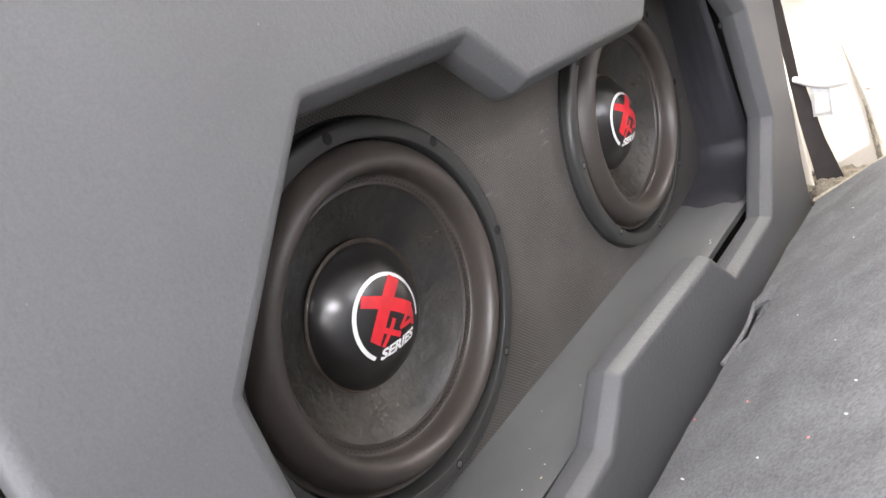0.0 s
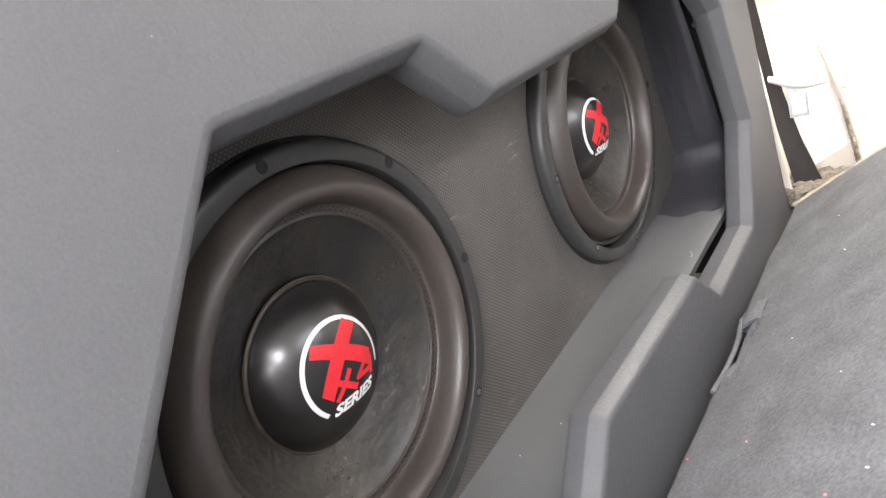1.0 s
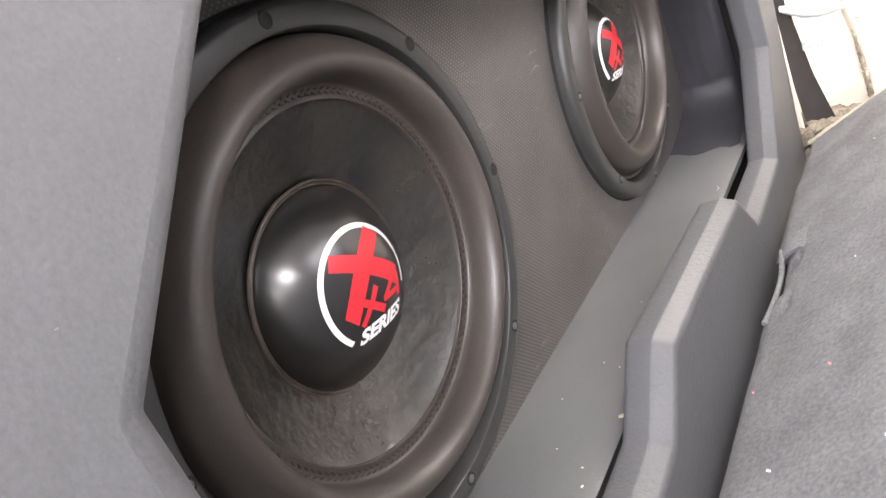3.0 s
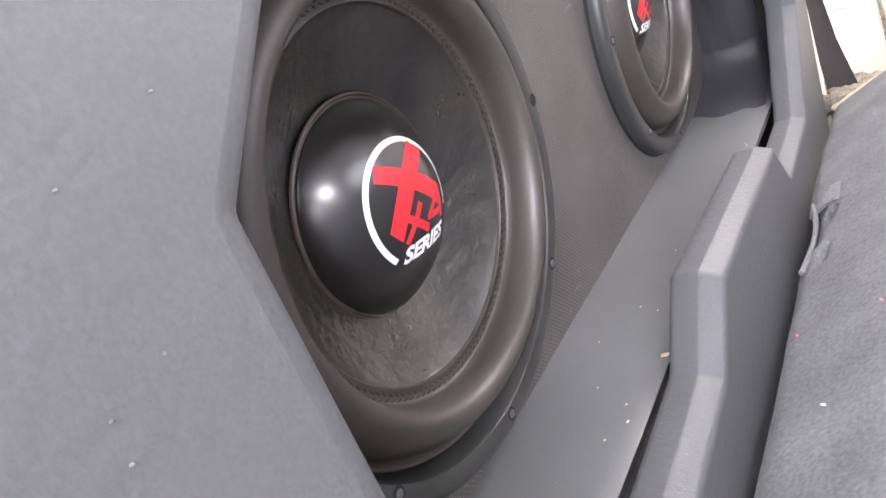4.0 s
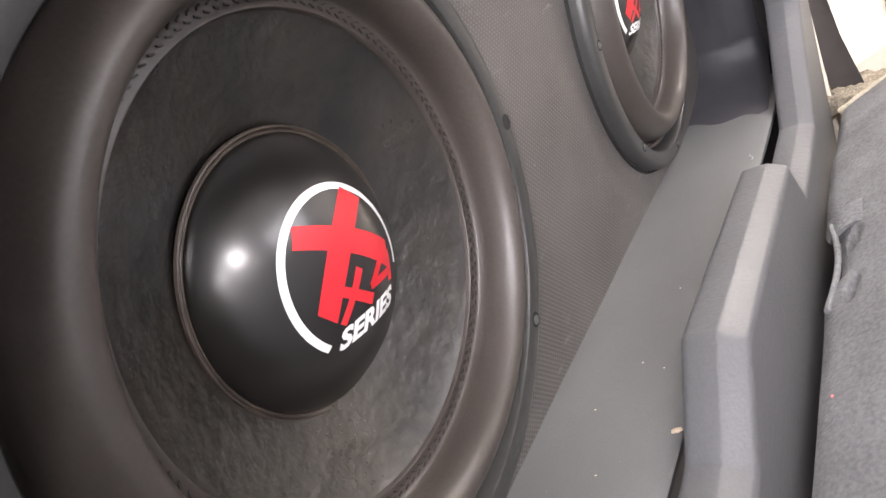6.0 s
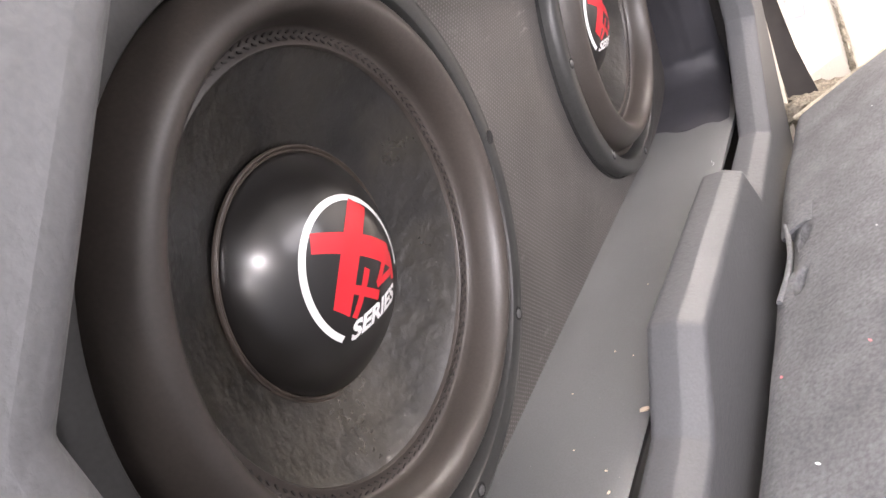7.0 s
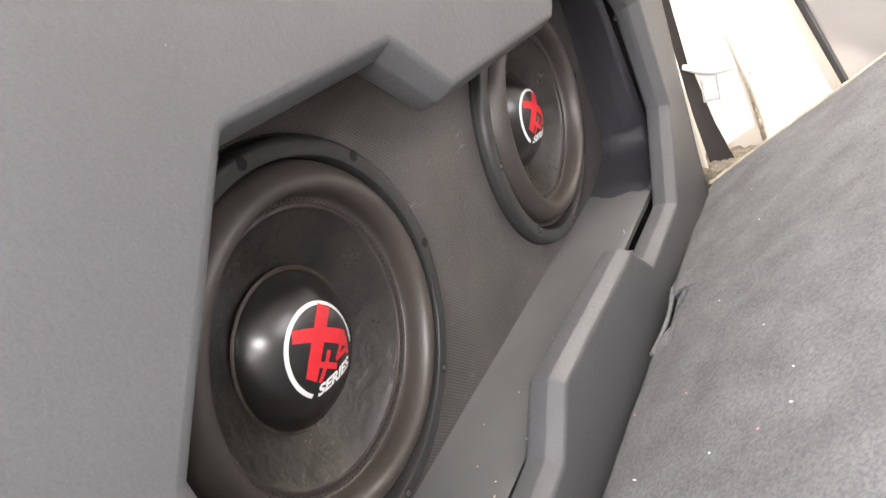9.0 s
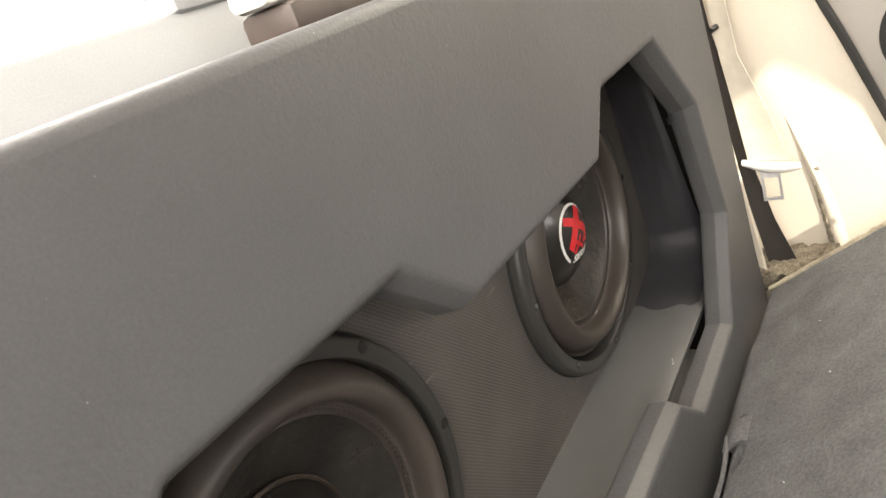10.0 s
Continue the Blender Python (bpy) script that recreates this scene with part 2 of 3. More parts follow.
def box(x0, x1, y0, y1, z0, z1, bm=None, bevel=0.0):
    bm = bm or bmesh.new()
    vs = [bm.verts.new((x, y, z)) for x in (x0, x1) for y in (y0, y1) for z in (z0, z1)]
    fs = [(0, 1, 3, 2), (4, 6, 7, 5), (0, 4, 5, 1), (2, 3, 7, 6), (0, 2, 6, 4), (1, 5, 7, 3)]
    made = [bm.faces.new([vs[i] for i in f]) for f in fs]
    if bevel:
        bmesh.ops.bevel(bm, geom=list({e for f in made for e in f.edges}), offset=bevel, segments=2, affect="EDGES", profile=0.5)
    return bm


def inset(poly, d):
    """The polygon (counter-clockwise, x and z) moved inwards by d (outwards: minus)."""
    out = []
    n = len(poly)
    for i in range(n):
        p0, p1, p2 = (Vector(poly[(i + k) % n]) for k in (-1, 0, 1))
        a, b = (p1 - p0).normalized(), (p2 - p1).normalized()
        na, nb = Vector((-a.y, a.x)), Vector((-b.y, b.x))
        m = (na + nb).normalized()
        out.append(tuple(p1 + m * (d / max(0.35, m.dot(na)))))
    return out


def sheet(points, thickness, bm=None):
    """A grid of points (rows of equal length) with a back face, thickness along its normals."""
    bm = bm or bmesh.new()
    rows = [[bm.verts.new(p) for p in row] for row in points]
    faces = []
    for a, b in zip(rows, rows[1:]):
        for i in range(len(a) - 1):
            faces.append(bm.faces.new((a[i], a[i + 1], b[i + 1], b[i])))
    bm.normal_update()
    if thickness:
        bmesh.ops.solidify(bm, geom=faces, thickness=thickness)
    return bm


def tube(points, radius, sides=8):
    bm = bmesh.new()
    rings = []
    n = len(points)
    for i, p in enumerate(points):
        p = Vector(p)
        t = (Vector(points[min(i + 1, n - 1)]) - Vector(points[max(i - 1, 0)])).normalized()
        u = t.cross(Vector((0.3, 0.2, 1))).normalized()
        w = t.cross(u)
        rings.append([bm.verts.new(p + radius * (math.cos(a) * u + math.sin(a) * w)) for a in (2 * math.pi * k / sides for k in range(sides))])
    for a, b in zip(rings, rings[1:]):
        for k in range(sides):
            bm.faces.new((a[k], a[(k + 1) % sides], b[(k + 1) % sides], b[k]))
    bm.faces.new(rings[0]), bm.faces.new(rings[-1])
    return bm


def bump_at(x, a, b, soft):
    """1 between a and b, falling to 0 over soft on either side."""
    d = max(a - x, x - b, 0.0)
    return max(0.0, 1 - d / soft) ** 2


def empty(name, x=0, y=0, z=0):
    ob = new(name)
    ob.location = (x, y, z)
    return ob


# ---- speaker box ----
FRONT_Y, LEAN_Z = -0.1165, 0.054    # face of the front panel: y = FRONT_Y + LEAN_Z * z
LEDGE_Z = -0.167
SPACING = 0.468

enclosure = tagged(empty("speaker_enclosure", 0.2, 0.0, LEDGE_Z), "vinyl-covered subwoofer box filling the rear of a cab", "speaker box")


def under(ob, thing):
    """Makes ob a part of thing without moving it."""
    ob.parent = thing
    ob.matrix_parent_inverse = Matrix.Translation(thing.location).inverted()
    return ob


def baffle():
    """Board with a round cut-out behind each woofer."""
    bm = bmesh.new()
    layers = []
    for y in (0.0, 0.018):
        loops = [[bm.verts.new((x, y, z)) for x, z in ((-0.30, -0.20), (0.72, -0.20), (0.72, 0.28), (-0.30, 0.28))]]
        for cx in (0.0, SPACING):
            loops.append([bm.verts.new((cx + 0.140 * math.cos(2 * math.pi * i / 64), y, 0.140 * math.sin(2 * math.pi * i / 64))) for i in range(64)])
        edges = [bm.edges.new((lp[i], lp[(i + 1) % len(lp)])) for lp in loops for i in range(len(lp))]
        bmesh.ops.triangle_fill(bm, use_beauty=True, edges=edges)
        layers.append(loops)
    for a, b in zip(*layers):
        for i in range(len(a)):
            j = (i + 1) % len(a)
            bm.faces.new((a[i], a[j], b[j], b[i]))
    return bm


under(part("baffle", baffle(), PUNCHED), enclosure)["label"] = "dark punched vinyl baffle"


def ledge():
    rows = []
    for j in range(13):
        rows.append([(-0.30 + 1.02 * i / 60, 0.001 - (0.0840 + 0.0045 * min(1.0, max(0.0, (-0.40 + 1.02 * i / 60) / 0.25))) * j / 12, LEDGE_Z + 0.0012 * noise.noise((i * 0.21, j * 0.3, 0)) - 0.0015 * max(0, j - 11) ** 2) for i in range(61)])
    return sheet(rows, -0.012)


under(part("ledge", ledge(), LEDGE), enclosure)["label"] = "smooth grey vinyl ledge under the woofers"


def side_pad():
    """Padded end wall of the recess, bulging and folding where it meets the ledge."""
    rows = []
    for j in range(61):
        z = 0.27 - (0.27 - LEDGE_Z) * (1 - (1 - j / 60) ** 1.6)
        row = []
        for i in range(25):
            u = i / 24
            low = max(0.0, 1 - (z - LEDGE_Z) / 0.062)
            y = 0.001 - (0.072 + 0.011 * low) * u
            back, front = 0.681 - 0.13 * z, 0.652 - 0.42 * z
            x = back + (front - back) * u ** 1.4 - 0.006 * math.sin(math.pi * u)
            x += 0.010 * max(0.0, (u - 0.86) / 0.14) ** 2
            x -= (0.120 + 0.015 * u) * low ** 3.2
            x += 0.0030 * max(0.0, 1 - abs(z - LEDGE_Z - 0.045 - 0.012 * u) / 0.006) + 0.0022 * max(0.0, 1 - abs(z - LEDGE_Z - 0.028 + 0.010 * u) / 0.005) + 0.0020 * low * math.sin(9 * u + 2) + 0.0015 * noise.noise((u * 6, z * 30, 1))
            row.append((x, y, z))
        rows.append(row)
    return sheet(rows, -0.006)


under(part("side_pad", side_pad(), SIDE, angle=85), enclosure)["label"] = "dark padded vinyl end wall"
under(part("back_board", box(-0.30, 0.76, 0.036, 0.050, -0.34, 0.30), DARK), enclosure)
under(part("top_board", box(-0.30, 0.76, -0.075, 0.018, 0.282, 0.297), DARK), enclosure)
# added dark board; its colour keeps the gap at the end shaded
under(part("dark_end_closure", box(0.730, 0.742, -0.078, 0.036, -0.34, 0.281), THREAD), enclosure)
under(part("end_board", box(-0.30, -0.282, -0.080, 0.0, -0.20, 0.281), DARK), enclosure)

# front panel
OPENING = [(-0.187, -0.085), (-0.100, -0.163), (0.062, -0.156), (0.110, -0.115), (0.342, -0.127), (0.395, -0.178), (0.558, -0.180), (0.652, -0.073),
           (0.638, 0.076), (0.543, 0.177), (0.380, 0.179), (0.331, 0.132), (0.112, 0.137), (0.062, 0.183), (-0.087, 0.186), (-0.187, 0.078)]
OUTER = [(-0.273, -0.335), (0.752, -0.335), (0.748, -0.18), (0.764, 0.02), (0.777, 0.305), (-0.273, 0.305)]


def front_panel():
    bm = bmesh.new()

    def loop(poly, depth):
        return [bm.verts.new((x, FRONT_Y + LEAN_Z * z + depth, z)) for x, z in poly]

    def bridge(a, b):
        for i in range(len(a)):
            j = (i + 1) % len(a)
            bm.faces.new((a[i], a[j], b[j], b[i]))

    def rounded(poly, r, steps):
        """Corners cut into short arcs."""
        out = []
        n = len(poly)
        for i in range(n):
            p0, p1, p2 = (Vector(poly[(i + k) % n]) for k in (-1, 0, 1))
            a = p1 + (p0 - p1).normalized() * r
            c = p1 + (p2 - p1).normalized() * r
            for s in range(steps + 1):
                t = s / steps
                out.append(tuple((1 - t) ** 2 * a + 2 * t * (1 - t) * p1 + t * t * c))
        return out

    inner = rounded(OPENING, 0.0022, 2)

    def reveal(low, high):
        """The edge of the opening, set in by low at its sill and by high at its head."""
        lo, hi = inset(inner, low), inset(inner, high)
        out = []
        for p, q in zip(lo, hi):
            k = min(1.0, max(0.0, (p[1] + 0.02) / 0.14))
            k = k * k * (3 - 2 * k)
            out.append((p[0] + (q[0] - p[0]) * k, p[1] + (q[1] - p[1]) * k))
        return out

    def edge_ring(low, high, depth, soft, soft_depth):
        """One loop of the edge; the upright end nearest the door is rounded more softly."""
        out = []
        for p, q in zip(reveal(low, high), inset(inner, soft)):
            k = min(1.0, max(0.0, (-0.10 - p[0]) / 0.05))
            x, z = p[0] + (q[0] - p[0]) * k, p[1] + (q[1] - p[1]) * k
            out.append(bm.verts.new((x, FRONT_Y + LEAN_Z * z + depth + (soft_depth - depth) * k, z)))
        return out

    rings_in = [edge_ring(*row) for row in ((-0.0050, -0.0050, 0.0, -0.0050, 0.0), (-0.0026, -0.0026, 0.0003, -0.0012, 0.0007), (-0.0009, -0.0008, 0.0011, 0.0018, 0.0026), (0.0003, 0.0006, 0.0024, 0.0038, 0.0056),
                                            (0.0032, 0.0074, 0.0132, 0.0048, 0.0100), (0.0035, 0.0080, 0.0142, 0.0050, 0.0142), (0.0035, 0.0083, 0.0154, 0.0052, 0.0160),
                                            (0.0010, 0.0110, 0.0290, 0.0052, 0.0290), (0.0004, 0.0104, 0.0316, 0.0062, 0.0316), (-0.0012, 0.0080, 0.0330, 0.0046, 0.0330))]
    rings_out = [loop(rounded(inset(OUTER, d), 0.004, 2), y) for d, y in ((0.020, 0.0), (0.0075, 0.0), (0.0045, 0.0004), (0.0022, 0.0016), (0.0007, 0.0036), (0.0, 0.0065), (0.0, 0.0310), (0.002, 0.0330))]
    for a, b in zip(rings_out, rings_out[1:]):
        bridge(a, b)
    edges = []
    for ring in (rings_in[0], rings_out[0]):
        for k in range(len(ring)):
            edges.append(bm.edges.get((ring[k], ring[(k + 1) % len(ring)])) or bm.edges.new((ring[k], ring[(k + 1) % len(ring)])))
    filled = bmesh.ops.triangle_fill(bm, use_beauty=True, edges=edges)
    back = dict(zip(rings_in[0] + rings_out[0], rings_in[-1] + rings_out[-1]))
    for f in [g for g in filled["geom"] if isinstance(g, bmesh.types.BMFace)]:
        bm.faces.new([back[v] for v in f.verts])
    # the two-faceted edge of the opening is a strip of its own
    strip = bmesh.new()
    rows = [[strip.verts.new(v.co) for v in ring] for ring in rings_in]
    for a, b in zip(rows, rows[1:]):
        for i in range(len(a)):
            j = (i + 1) % len(a)
            strip.faces.new((a[i], a[j], b[j], b[i]))
    bmesh.ops.delete(bm, geom=[v for ring in rings_in[1:-1] for v in ring], context="VERTS")
    bm.normal_update()
    for f in bm.faces:
        c = f.calc_center_median()
        depth = c.y - FRONT_Y - LEAN_Z * c.z
        outward = Vector((c.x - 0.25, 0, 2 * c.z)) if depth > 0.0006 else Vector((0, -1, 0))
        if f.normal.dot(Vector((0, 1, 0)) if depth > 0.032 else outward) < 0:
            f.normal_flip()
    return bm, strip


panel = tagged(empty("front_panel", 0.2, FRONT_Y, -0.335), "grained grey vinyl panel with an angular cut-out before the woofers", "trim panel")
board_mesh, edge_mesh = front_panel()
under(part("panel_board", board_mesh, VINYL, angle=50, recalc=False), panel)["label"] = "flat grained vinyl board"
for face in bpy.data.objects["panel_board"].data.polygons:
    if face.normal.y < -0.997:
        face.use_smooth = False
under(part("bevelled_edge", edge_mesh, VINYL, angle=50), panel)["label"] = "two-faceted bevelled vinyl edge of the opening"

# ---- subwoofers ----
RISE = 0.005    # the moving parts sit a little high in the flange
CAP_R, CAP_SPHERE, CAP_TOP, CAP_EDGE = 0.059, 0.073, -0.008, 0.0225


def dome(x, z, lift):
    """Point over (x, z) on the dust cap, lifted off it."""
    r2 = x * x + z * z
    s = CAP_SPHERE + lift
    return (x, CAP_TOP + CAP_SPHERE - math.sqrt(max(s * s - r2, 1e-8)), z)


def stroke(a, b, wa, wb, lift, bend=0.0, steps=14, across=5):
    """A flat brush stroke of ink on the dust cap."""
    bm = bmesh.new()
    a, b = Vector(a), Vector(b)
    t = (b - a).normalized()
    n = Vector((-t.y, t.x))
    rows = []
    for i in range(steps + 1):
        s = i / steps
        w = wa + (wb - wa) * s
        c = a.lerp(b, s) + n * bend * 4 * s * (1 - s)
        rows.append([dome(*(c + n * w * (k / across - 0.5)), lift) for k in range(across + 1)])
    return sheet(rows, 0)


def ink_ring(r0, r1, a0, a1, lift):
    rows = []
    for k in range(4):
        r = r0 + (r1 - r0) * k / 3
        rows.append([dome(r * math.cos(radians(a0 + (a1 - a0) * i / 80)), r * math.sin(radians(a0 + (a1 - a0) * i / 80)), lift) for i in range(81)])
    return sheet(rows, 0)


def lettering(text, x, z, size, slant, turn, lift, stretch=1.0):
    """Letters of the built-in font laid on the dust cap."""
    curve = bpy.data.curves.new("letters", "FONT")
    curve.body, curve.size, curve.shear, curve.offset, curve.resolution_u = text, size, slant, size * 0.045, 3
    ob = new("letters", curve)
    me = bpy.data.meshes.new_from_object(ob.evaluated_get(bpy.context.evaluated_depsgraph_get()))
    bpy.data.objects.remove(ob)
    bm = bmesh.new()
    bm.from_mesh(me)
    bmesh.ops.subdivide_edges(bm, edges=[e for e in bm.edges if e.calc_length() > size * 0.25], cuts=1)
    c, s = math.cos(radians(turn)), math.sin(radians(turn))
    for v in bm.verts:
        u, w = v.co.x * stretch, v.co.y
        v.co = dome(x + c * u - s * w, z + s * u + c * w, lift)
    return bm


def subwoofer(x):
    woofer = tagged(empty("subwoofer", x, 0, 0), "black twelve inch subwoofer with thick roll surround and emblem", "speaker", "subwoofers in the box")
    part("mounting_flange", lathe([(0.1385, 0.006), (0.1385, -0.0120), (0.1393, -0.0134), (0.1405, -0.0139), (0.1490, -0.0139), (0.1516, -0.0131), (0.1534, -0.0110), (0.1544, -0.0070), (0.1548, 0.0)], 128), FLANGE, woofer, "satin black steel flange with bolt holes")
    # thin black ring paints the shadow at the flange's outer rim
    part("flange_shadow_ring", lathe([(0.1544, -0.0022), (0.1562, -0.0020), (0.1568, 0.0)], 128), DARK, woofer, "black ring painting the shadow round the flange")
    # no holes are cut; black discs on the flange paint their dark insides
    for k in range(8):
        a = math.pi / 4 * k + radians(1.5)
        bolt = lathe([(0.0, -0.0140), (0.0034, -0.0140), (0.0038, -0.0142), (0.0043, -0.0141), (0.0046, -0.0136)], 24)
        ob = part("bolt_hole_disc", bolt, DARK, woofer, "black disc painting the dark inside of a bolt hole")
        ob.location = (0.0015 + 0.1452 * math.cos(a), 0, 0.0010 + 0.1452 * math.sin(a))
        if k in (4, 5, 6, 7):
            s = part("screw", lathe([(0.0, -0.0150), (0.0020, -0.0149), (0.0027, -0.0145), (0.0028, -0.0139)], 16), SCREW, woofer, "dull steel screw head")
            s.location = ob.location
    roll = [(0.1388, -0.0030), (0.1378, -0.0040), (0.1366, -0.0036), (0.1352, -0.0012), (0.1338, 0.0002)]
    for i in range(27):
        t = math.pi * i / 26
        rise = max(0.0, math.sin(math.pi * (i / 26) ** 1.4))
        roll.append((0.1201 + 0.0128 * math.cos(t), -0.002 - 0.0215 * rise ** 0.85))
    roll += [(0.1066, -0.0012), (0.1056, -0.0006), (0.1012, -0.0002), (0.1003, -0.0010), (0.0994, -0.0010), (0.0989, -0.0001), (0.0988, 0.004)]
    surround = part("surround", lathe(roll, 128), RUBBER, woofer, "thick black foam roll surround", angle=60)
    surround.location.z = RISE
    prof = []
    for i in range(17):
        t = i / 16
        prof.append((0.0998 + (0.0585 - 0.0998) * t, 0.0006 + 0.0235 * t ** 0.85))
    part("cone", lathe(prof, 128), CONE, woofer, "wrinkled glossy black cone", angle=60).location.z = RISE
    # stitches along the inner edge of the surround
    bm = bmesh.new()
    for i in range(130):
        for r, turn, shift in ((0.1024, 0.42, 0.0), (0.1050, -0.42, 0.5)):
            a = 2 * math.pi * (i + shift) / 130
            c, s = math.cos(a), math.sin(a)
            m = Matrix.Translation((r * c, -0.0008, r * s)) @ Matrix.Rotation(-a + turn, 4, "Y")
            bmesh.ops.create_cube(bm, size=1, matrix=m @ Matrix.Diagonal((0.0007, 0.0006, 0.0026, 1)))
    tagged(part("stitching", bm, THREAD, surround, "double row of dark stitches", smooth=False), kind="stuff")
    part("cap_rim", lathe([(0.0622, 0.0225), (0.0617, 0.0214), (0.0610, 0.0211), (0.0604, 0.0217), (0.0600, 0.0224), (0.0595, 0.0219), (0.0590, 0.0219), (0.0585, 0.0228)], 96), GLUE, woofer, "raised glued rim round the dust cap").location = (0.001, 0, 0.001)
    prof = [(0.0590, 0.0240)]
    a_max = math.asin(0.0582 / CAP_SPHERE)
    for i in range(25):
        a = a_max * (1 - i / 24)
        prof.append((CAP_SPHERE * math.sin(a), CAP_TOP + CAP_SPHERE * (1 - math.cos(a))))
    cap = part("dust_cap", lathe(prof, 96), CAP, woofer, "domed satin black dust cap", angle=40)
    cap.location = (0.001, 0, 0.001)
    part("emblem_ring", ink_ring(0.0320, 0.0350, -27, 222, 0.00012), WHITE, cap, "white printed ring")
    for a, b, wa, wb, bend in (((0.0205, 0.0240), (-0.0226, -0.0100), 0.0116, 0.0104, -0.0048), ((-0.0192, 0.0240), (0.0232, -0.0072), 0.0092, 0.0120, 0.0022),
                               ((0.0002, -0.0008), (-0.0170, -0.0165), 0.0040, 0.0034, 0.0), ((-0.0148, -0.0020), (0.0022, -0.0168), 0.0042, 0.0048, 0.0),
                               ((0.0180, -0.0040), (0.0035, -0.0115), 0.0040, 0.0030, 0.0), ((0.0236, -0.0055), (0.0195, -0.0182), 0.0044, 0.0038, 0.0), ((0.0030, -0.0112), (0.0225, -0.0140), 0.0034, 0.0034, 0.0)):
        part("emblem_stroke", stroke(a, b, wa, wb, 0.00012 + 0.00003 * random.random(), bend), RED, cap, "red brushed emblem stroke")
    part("lettering", lettering("SERIES", -0.0212, -0.0262, 0.0112, 0.28, -3.0, 0.00016, 1.24), WHITE, cap, "white lettering reading SERIES")
    return woofer


near = subwoofer(0.0)
copy_thing(near, pose(SPACING, 0, 0))

# ---- rear seat ----


def seat_z(x, y):
    return -0.290 - 0.03 * x - 0.62 * y


def seat():
    """Folded seat back: a cloth slab rising away from the panel, with a soft rear edge and a pulled-in place at the strap."""
    rows = []
    for j in range(90):
        y0 = -0.136 - 0.47 * (j / 89) ** 1.5
        row = []
        for i in range(260):
            x = -0.75 + (1.475 - 1.0 * max(0.0, -0.385 - y0)) * i / 259
            rear = -0.136 - 0.012 * bump_at(x, 0.315, 0.385, 0.02) - 0.003 * math.sin(x * 9) - 0.004 * bump_at(x, 0.60, 0.725, 0.05)
            y = rear + (y0 + 0.136) * (0.606 + rear + 0.136) / 0.606
            edge = max(0.0, 1 - (rear - y) / 0.010)
            far = max(0.0, 1 - (0.725 - x) / 0.02)
            z = seat_z(x, y) - (0.003 + 0.007 * min(1.0, max(0.0, (x - 0.18) / 0.2))) * edge ** 2 - 0.014 * far ** 2
            z += 0.0035 * noise.noise((x * 6, y * 8, 0)) + 0.0012 * noise.noise((x * 26, y * 26, 2)) + 0.0005 * noise.noise((x * 90, y * 90, 4))
            for sx, sy, w in ((0.362, -0.158, 0.020), (0.288, -0.156, 0.018), (0.418, -0.153, 0.012)):
                d = ((x - sx) / w) ** 2 + ((y - sy + 0.15 * (x - sx)) / 0.0045) ** 2
                z -= 0.016 * max(0.0, 1 - d)
            row.append((x, y, z))
        rows.append(row)
    return sheet(rows, -0.10)


rear_seat = tagged(empty("rear_seat", 0.0, -0.136, -0.21), "charcoal suede cloth back of a folded rear seat", "seat")
under(part("seat_cover", seat(), FABRIC, angle=80), rear_seat)
under(part("pull_strap", tube([(0.272 + 0.125 * i / 14, -0.1405 - 0.006 * math.sin(math.pi * i / 14), seat_z(0.33, -0.1405) + 0.001 + 0.002 * math.sin(math.pi * i / 14)) for i in range(15)], 0.0024), FABRIC), rear_seat)["label"] = "rolled cloth pull strap"


def tab():
    rows = []
    for j in range(9):
        t = j / 8
        y = -0.138 - 0.026 * t
        rows.append([(0.378 + 0.038 * i / 8 + 0.006 * t, y, seat_z(0.4, y) + 0.0045 * math.sin(math.pi * t) + 0.0022 * math.sin(math.pi * i / 8)) for i in range(9)])
    return sheet(rows, -0.003)


under(part("strap_tab", tab(), FABRIC), rear_seat)["label"] = "folded cloth tab at the strap"
under(part("edge_piping", tube([(0.728 + 0.002 * noise.noise((i, 0, 3)) - 1.0 * max(0.0, -0.385 + 0.140 + 0.45 * (i / 60) ** 1.3), -0.140 - 0.45 * (i / 60) ** 1.3, seat_z(0.725, -0.140 - 0.45 * (i / 60) ** 1.3) - 0.008 + 0.002 * noise.noise((i * 0.8, 5, 0))) for i in range(61)], 0.0045), PIPING), rear_seat)["label"] = "frayed cream cloth edge"

# ---- far side of the cab ----


def side_trim():
    rows = []
    for j in range(31):
        z = 0.42 - 0.86 * j / 30
        yend = -0.222 - 0.35 * max(0, 0.13 - z) + 0.6 * max(0, z - 0.05) ** 2
        row = []
        for i in range(25):
            u = i / 24
            y = -0.02 + (yend + 0.02) * u
            row.append((0.862 - 0.014 * math.sin(math.pi * u) + 0.012 * u ** 6, y, z))
        rows.append(row)
    return sheet(rows, -0.01)


tagged(part("wall_side_trim", side_trim(), BEIGE), "beige plastic side trim in strong sunlight", "wall", kind="structure")


def seal_path(off):
    pts = []
    for j in range(31):
        z = 0.42 - 0.86 * j / 30
        pts.append((0.862, -0.222 - 0.35 * max(0, 0.13 - z) + 0.6 * max(0, z - 0.05) ** 2 - off, z))
    return pts


tagged(part("door_seal", tube(seal_path(0.006), 0.006), SEAL), "black rubber door seal", "seal", kind="structure")
tagged(part("door_1", box(0.885, 0.93, -1.15, -0.20, -0.6, 0.34, bevel=0.01), DOORGREY), "warm grey door card", "door", kind="structure")

